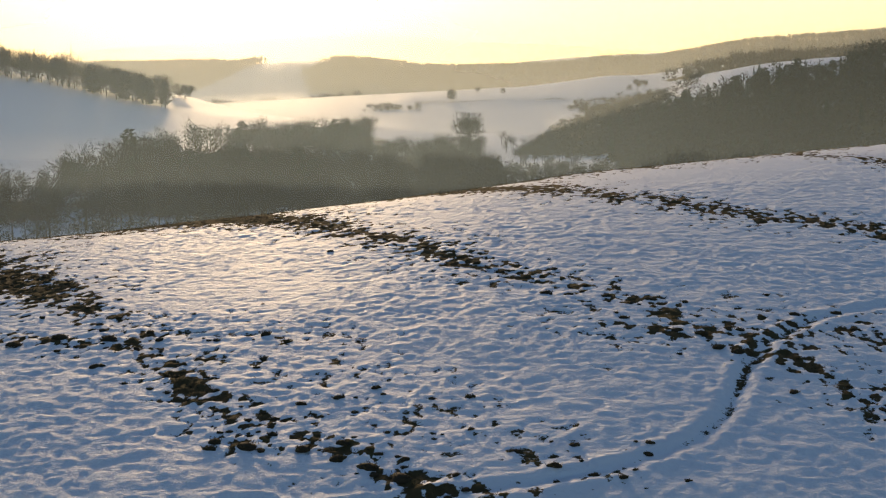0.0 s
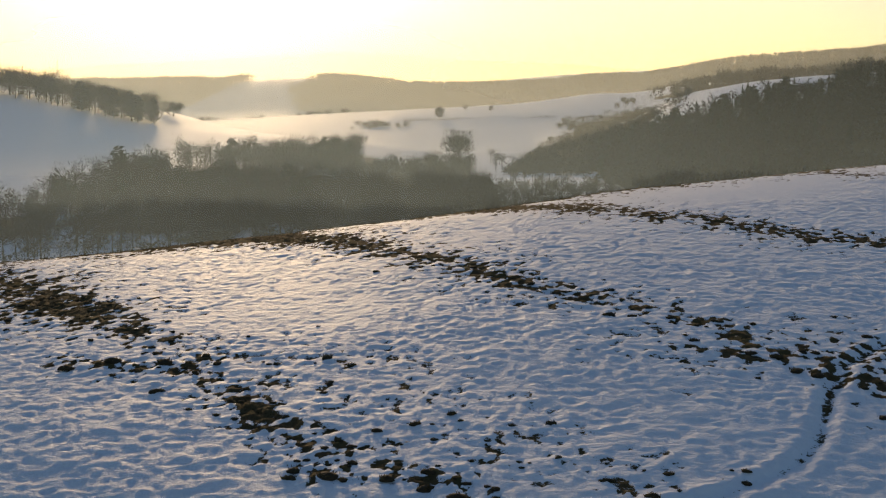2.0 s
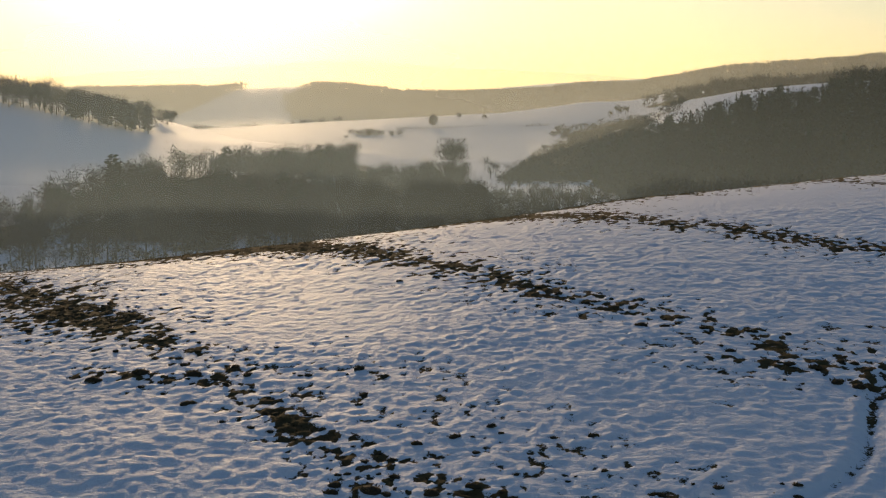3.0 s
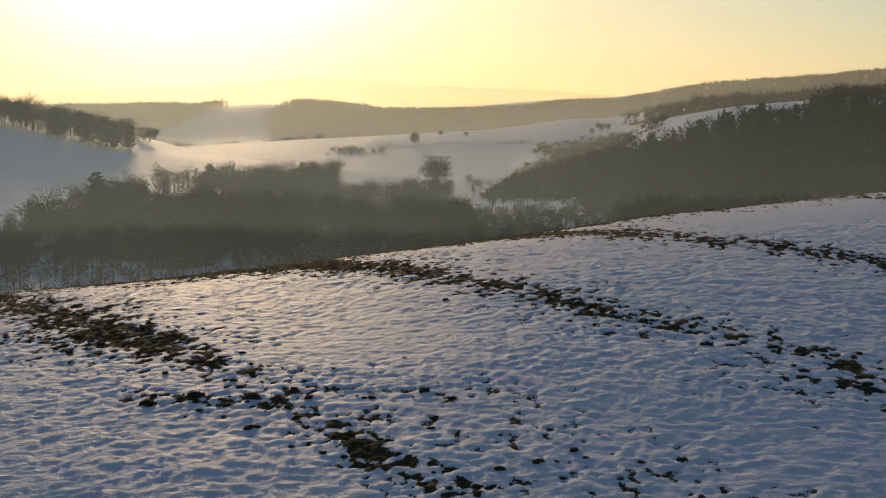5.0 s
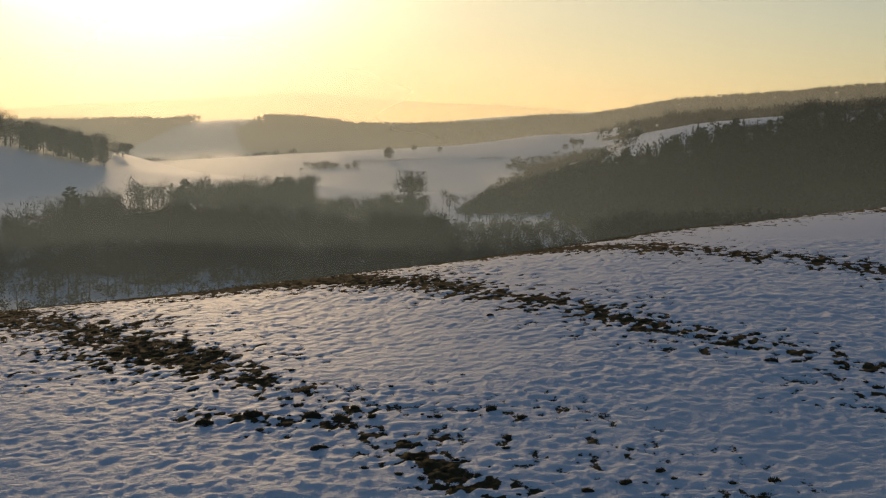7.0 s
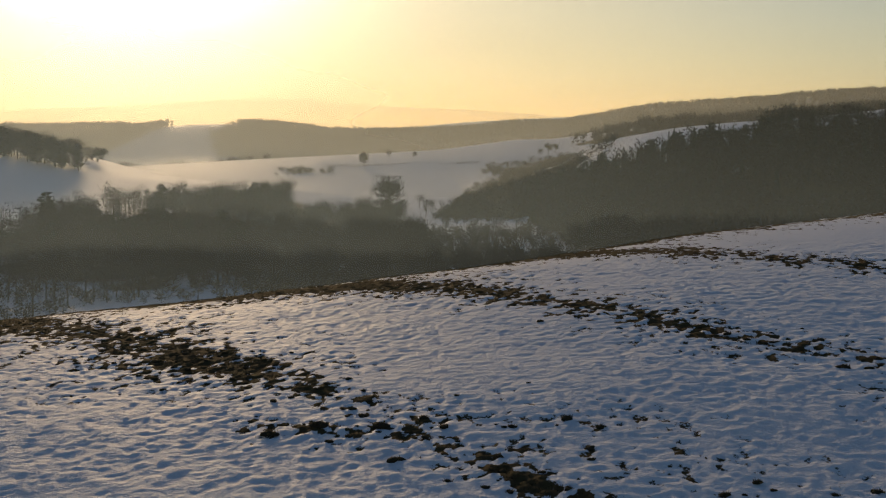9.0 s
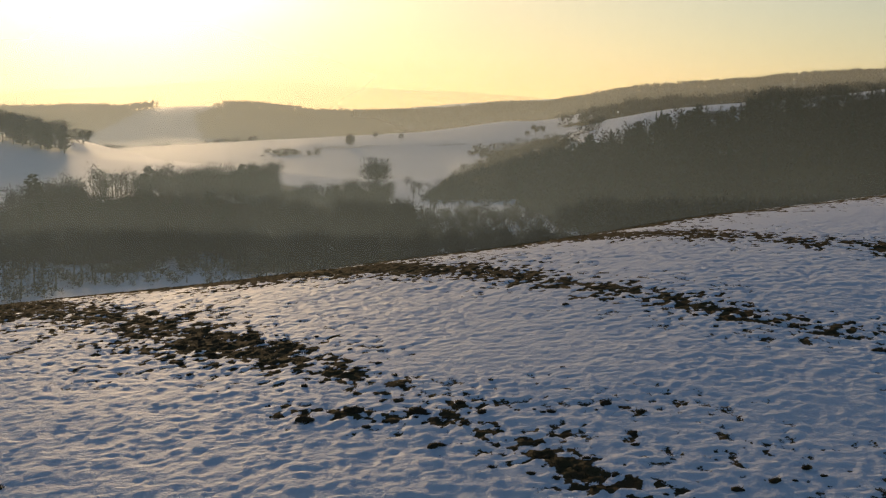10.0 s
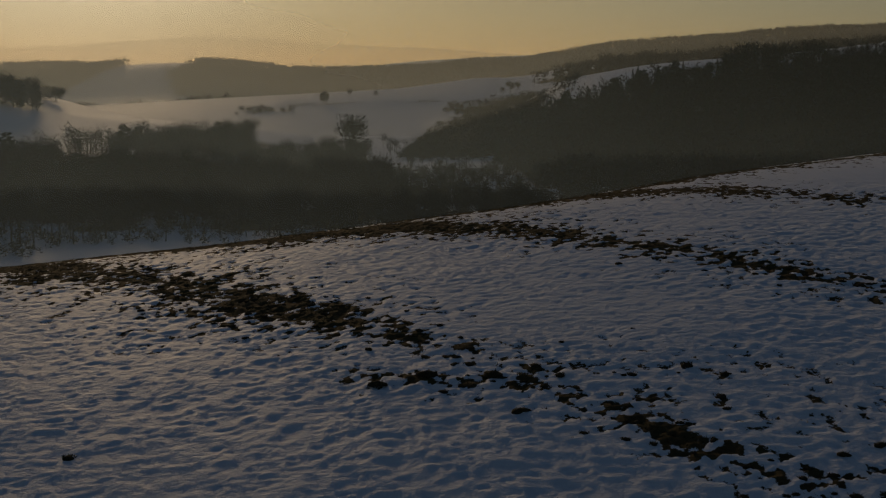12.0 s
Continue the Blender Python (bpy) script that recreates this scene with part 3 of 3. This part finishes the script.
def standing_tree(name, label, category, pair, x, y, wide, high, leaf, group=""):
    """A tree with its trunk and crown as parts."""
    ob = tagged(new(name), label, category, group)
    part("trunk", scaled(pair[0], wide, high), BARK, ob)
    part("crown", scaled(pair[1], wide, high), leaf, ob)
    ob.location = (x, y, float(ground_height(np.array([x]), np.array([y]))[0]) - 0.1)
    return ob


def stand(ob, x, y, scale, turn):
    z = float(ground_height(np.array([x]), np.array([y]))[0]) - 0.1
    ob.scale = (scale,) * 3
    return copy_thing(ob, pose(x, y, z, 0, 0, turn))


standing_tree("tall_tree", "tall bare broadleaved tree with a fan of fine twigs", "tree", broadleaf(71, 1700, 16, 0.38, 0.30, 1.1), 1.7, 748, 21, 21, TWIG)
standing_tree("hill_tree", "broad dark bush-like tree on a snowy crest", "tree", broadleaf(72, 900, 10, 0.5, 0.10, 2.0), -173.4, 849, 13, 9, TWIG)
standing_tree("field_tree", "round lone tree on a snowy field", "tree", broadleaf(73, 900, 10, 0.42, 0.08, 2.2), -13, 1246, 11, 10, TWIG)
for x, y, h in ((11, 1326, 7), (35, 1300, 6), (151, 1217, 10), (158, 1225, 8), (143, 1212, 6)):
    standing_tree("small_field_tree", "small bare tree on a snowy field", "tree", broadleaf(74 + int(h), 260, 6, 0.35, 0.12, 2.4), x, y, h, h, TWIG, "small trees on the far field")

belt = [standing_tree("riverside_tree", "bare grey riverside tree with a thin forked trunk", "tree", broadleaf(81 + k, 420, 11, 0.30 + 0.03 * k, 0.26, 0.8),
                      -120 + 4 * k, 428 + 3 * k, 12, 12, TWIG, "bare trees along the valley stream") for k in range(4)]
rng = np.random.default_rng(8)
for k in range(96):
    x = -190 + 2.6 * k + rng.uniform(-2, 2)
    y = float(stream_edge(np.array(x))) + rng.uniform(2, 58)
    stand(belt[k % 4], x, y, rng.uniform(0.75, 1.2), rng.uniform(0, 360))
belt2 = [standing_tree("meadow_tree", "slender bare tree beside a snowy meadow", "tree", broadleaf(91 + k, 260, 9, 0.26 + 0.05 * k, 0.28, 0.9),
                       30 + 9 * k, 690 + 6 * k, 11, 11, TWIG, "bare trees round the snowy meadow") for k in range(3)]
for k in range(26):
    stand(belt2[k % 3], 26 + 2.7 * k + rng.uniform(-3, 3), 610 + rng.normal(0, 30), rng.uniform(0.65, 0.95), rng.uniform(0, 360))
for k in range(40):
    x = 16 + 80 * rng.uniform(0, 1) ** 1.4
    y = (640 + rng.normal(0, 22)) if k % 2 else (790 + rng.normal(0, 40))
    stand(belt2[k % 3], x, y, rng.uniform(0.5, 0.9), rng.uniform(0, 360))


wood_stuff("undergrowth", "tangled leafless undergrowth along the valley stream", 15, (-195, 70, 366, 475), 4.6,
           lambda x, y: (fbm(x / 12, y / 12, 39) > 0.36) & (y > stream_edge(x)), (1.5, 6), BUSH, [0.34, 0.33, 0.33], TWIG, "undergrowth")
wood_stuff("streamside_thicket", "low leafless thicket in front of a snowy meadow", 18, (16, 96, 470, 655), 5.4,
           lambda x, y: fbm(x / 15, y / 25, 57) > 0.36, (3.5, 8), WIDE, [0.25] * 4, TWIG, "thicket")
wood_stuff("hedge", "low leafless hedge between snowy fields", 12, (-85, -38, 1170, 1230), 5, lambda x, y: (fbm(x / 13, y / 13, 19) > 0.5), (3, 8), BUSH, [0.34, 0.33, 0.33], TWIG, "hedge")
wood_stuff("bank_scrub", "thin line of scrub on a bank between snowy fields", 21, (-45, 90, 1190, 1265), 2.2,
           lambda x, y: np.abs(y - field_bank(x)) < 3.5, (0.8, 2.2), BUSH, [0.34, 0.33, 0.33], TWIG, "scrub")
wood_stuff("far_hedge", "low leafless hedge under a far snowy field", 13, (-330, -110, 1446, 1466), 7, lambda x, y: fbm(x / 20, y / 20, 23) > 0.45, (5, 9), BUSH, [0.34, 0.33, 0.33], TWIG, "hedge")
wood_stuff("brush", "brown leafless brush on a rough slope", 14, (14, 190, 735, 1180), 5.6,
           lambda x, y: (fbm(x / 30, y / 50, 29) > 0.47 - 0.14 * (y < 960)) & (x < 60 + 0.26 * (y - 650) + 26) & (x > 26 + 0.16 * (y - 760)), (3.5, 8.5), BUSH, [0.34, 0.33, 0.33], TWIG, "brush")


def build_mast(x, y, high):
    ob = tagged(new("radio_mast"), "slim grey lattice radio mast on a far ridge", "mast")
    legs = [tube((math.cos(a) * 1.1, math.sin(a) * 1.1, 0), (math.cos(a) * 0.35, math.sin(a) * 0.35, high), 0.24, 0.18, 5) for a in (0.5, 2.6, 4.7)]
    for leg in legs:
        part("leg", leg, STEEL, ob)
    for k in range(1, 9):
        r = 1.1 - 0.75 * k / 9
        c = [(math.cos(a) * r, math.sin(a) * r, high * k / 9) for a in (0.5, 2.6, 4.7)]
        part("brace", gather([tube(c[i], c[(i + 1) % 3], 0.06, 0.06, 4) for i in range(3)]), STEEL, ob)
    part("antenna", tube((0, 0, high - 1), (0, 0, high + 5), 0.3, 0.15, 6), STEEL, ob)
    ob.location = (x, y, float(ground_height(np.array([x]), np.array([y]))[0]) - 0.2)


build_mast(-543, 1900, 36)


# ---- grass on the hilltop ----
def near_height(x, y):
    b = bareness(x, y)
    return ground_height(x, y) + snow_relief(x, y, b), b


def blades(rng, x, y, z, n, high, wide, spread):
    """n leaning blades round each place."""
    x, y, z = np.repeat(x, n), np.repeat(y, n), np.repeat(z, n)
    base = np.stack([x + rng.normal(0, spread, x.size), y + rng.normal(0, spread, x.size), z - 0.02], 1)
    out = np.stack([rng.normal(0, 0.8, x.size), rng.normal(0, 0.8, x.size), np.full(x.size, 1.0)], 1)
    out /= np.linalg.norm(out, axis=1)[:, None]
    return twigs(rng, base, out, high, wide)


def build_grass():
    rng = np.random.default_rng(17)
    x, y = rng.uniform(-30, 24, 70000), rng.uniform(23, 76, 70000)
    z, b = near_height(x, y)
    keep = b > 0.55
    v, f = blades(rng, x[keep], y[keep], z[keep], 8, 0.06, 0.012, 0.08)
    return tagged(new("winter_grass", mesh_of("winter_grass", v, f, [BLADE])), "matted brown winter grass showing through the snow", "grass", kind="stuff")


build_grass()


def tussock(x, y, radius, seed):
    """A low mound of earth and roots with a tuft of dead grass."""
    rng = np.random.default_rng(seed)
    ob = tagged(new("grass_tussock"), "dark grassy tussock standing clear of the snow", "tussock", "tussocks in the snow")
    rings, sides = 4, 11
    a = np.arange(sides) * 2 * math.pi / sides
    lump = 1 + 0.22 * np.sin(a * 2 + seed) + 0.12 * np.sin(a * 3 + 2 * seed) + rng.uniform(-0.08, 0.08, sides)
    v = []
    for k in range(rings):
        r = radius * (1 - (k / rings) ** 1.6) * lump
        v += [(math.cos(t) * q, math.sin(t) * q * 0.9, radius * (0.5 * math.sqrt(k / rings) - 0.12) + rng.uniform(-0.01, 0.01)) for t, q in zip(a, r)]
    v.append((0, 0, radius * 0.45))
    f = []
    for k in range(rings - 1):
        for i in range(sides):
            j = (i + 1) % sides
            f += [(k * sides + i, k * sides + j, (k + 1) * sides + j), (k * sides + i, (k + 1) * sides + j, (k + 1) * sides + i)]
    f += [((rings - 1) * sides + i, (rings - 1) * sides + (i + 1) % sides, rings * sides) for i in range(sides)]
    part("mound", (np.array(v), np.array(f)), EARTH, ob)
    t = rng.uniform(0, 2 * math.pi, 26)
    q = radius * np.sqrt(rng.uniform(0, 0.8, 26))
    part("grass_tuft", blades(rng, np.cos(t) * q, np.sin(t) * q, np.full(26, radius * 0.25), 3, 0.07, 0.014, 0.03), BLADE, ob)["kind"] = "stuff"
    z, _ = near_height(np.array([x]), np.array([y]))
    ob.location = (x, y, float(z[0]))
    return ob


clods = []
for k, (x, y, r) in enumerate(((-5.4, 35.0, .17), (-4.7, 34.25, .13), (-2.05, 30.33, .12), (.26, 29.58, .13), (2.57, 38.3, .18), (-4.68, 26.9, .24), (-19.2, 32.8, .15),
                               (1.3, 41.4, .2), (-2.9, 29.7, .14), (1.2, 26.3, .16), (2.0, 25.4, .15), (-1.9, 25.6, .24), (-1.2, 25.1, .26), (-3.4, 26.6, .2), (-2.6, 26.1, .2),
                               (-9.6, 32.95, .2), (-12.6, 35.4, .2), (-11.4, 35.8, .24), (-9.9, 35.4, .24), (7.2, 32.7, .2), (6.8, 33.1, .2), (6.5, 34.2, .16), (4.6, 35.6, .14), (-5.5, 26.9, .16))):
    clods.append(tussock(x, y, r, 300 + k))

# smaller clods scattered along the bands
rng = np.random.default_rng(23)
kept = []
while len(kept) < 270:
    x, y = rng.uniform(-20, 12, 400), rng.uniform(24, 46, 400)
    chance = np.zeros(400)
    for line, top in ((BAND_WEST, 0.8), (BAND_FORK, 0.7), (BAND_LOW, 0.9), (BAND_MIDDLE, 0.55), (SCATTER, 0.2), (SCATTER_EAST, 0.3)):
        r, w, a = along(x, y, line)
        chance = np.maximum(chance, top * np.exp(-(r / (1.25 * w)) ** 2))
    pick = rng.uniform(0, 1, 400) < 0.3 * chance
    kept += list(zip(x[pick], y[pick]))
for k, (x, y) in enumerate(kept[:270]):
    z, _ = near_height(np.array([x]), np.array([y]))
    source = clods[k % len(clods)]
    s = rng.uniform(0.26, 0.72)
    source.scale = (s, s * rng.uniform(0.8, 1.2), s)
    copy_thing(source, pose(x, y, float(z[0]), 0, 0, rng.uniform(0, 360)))
for ob in clods:
    ob.scale = (1, 1, 1)
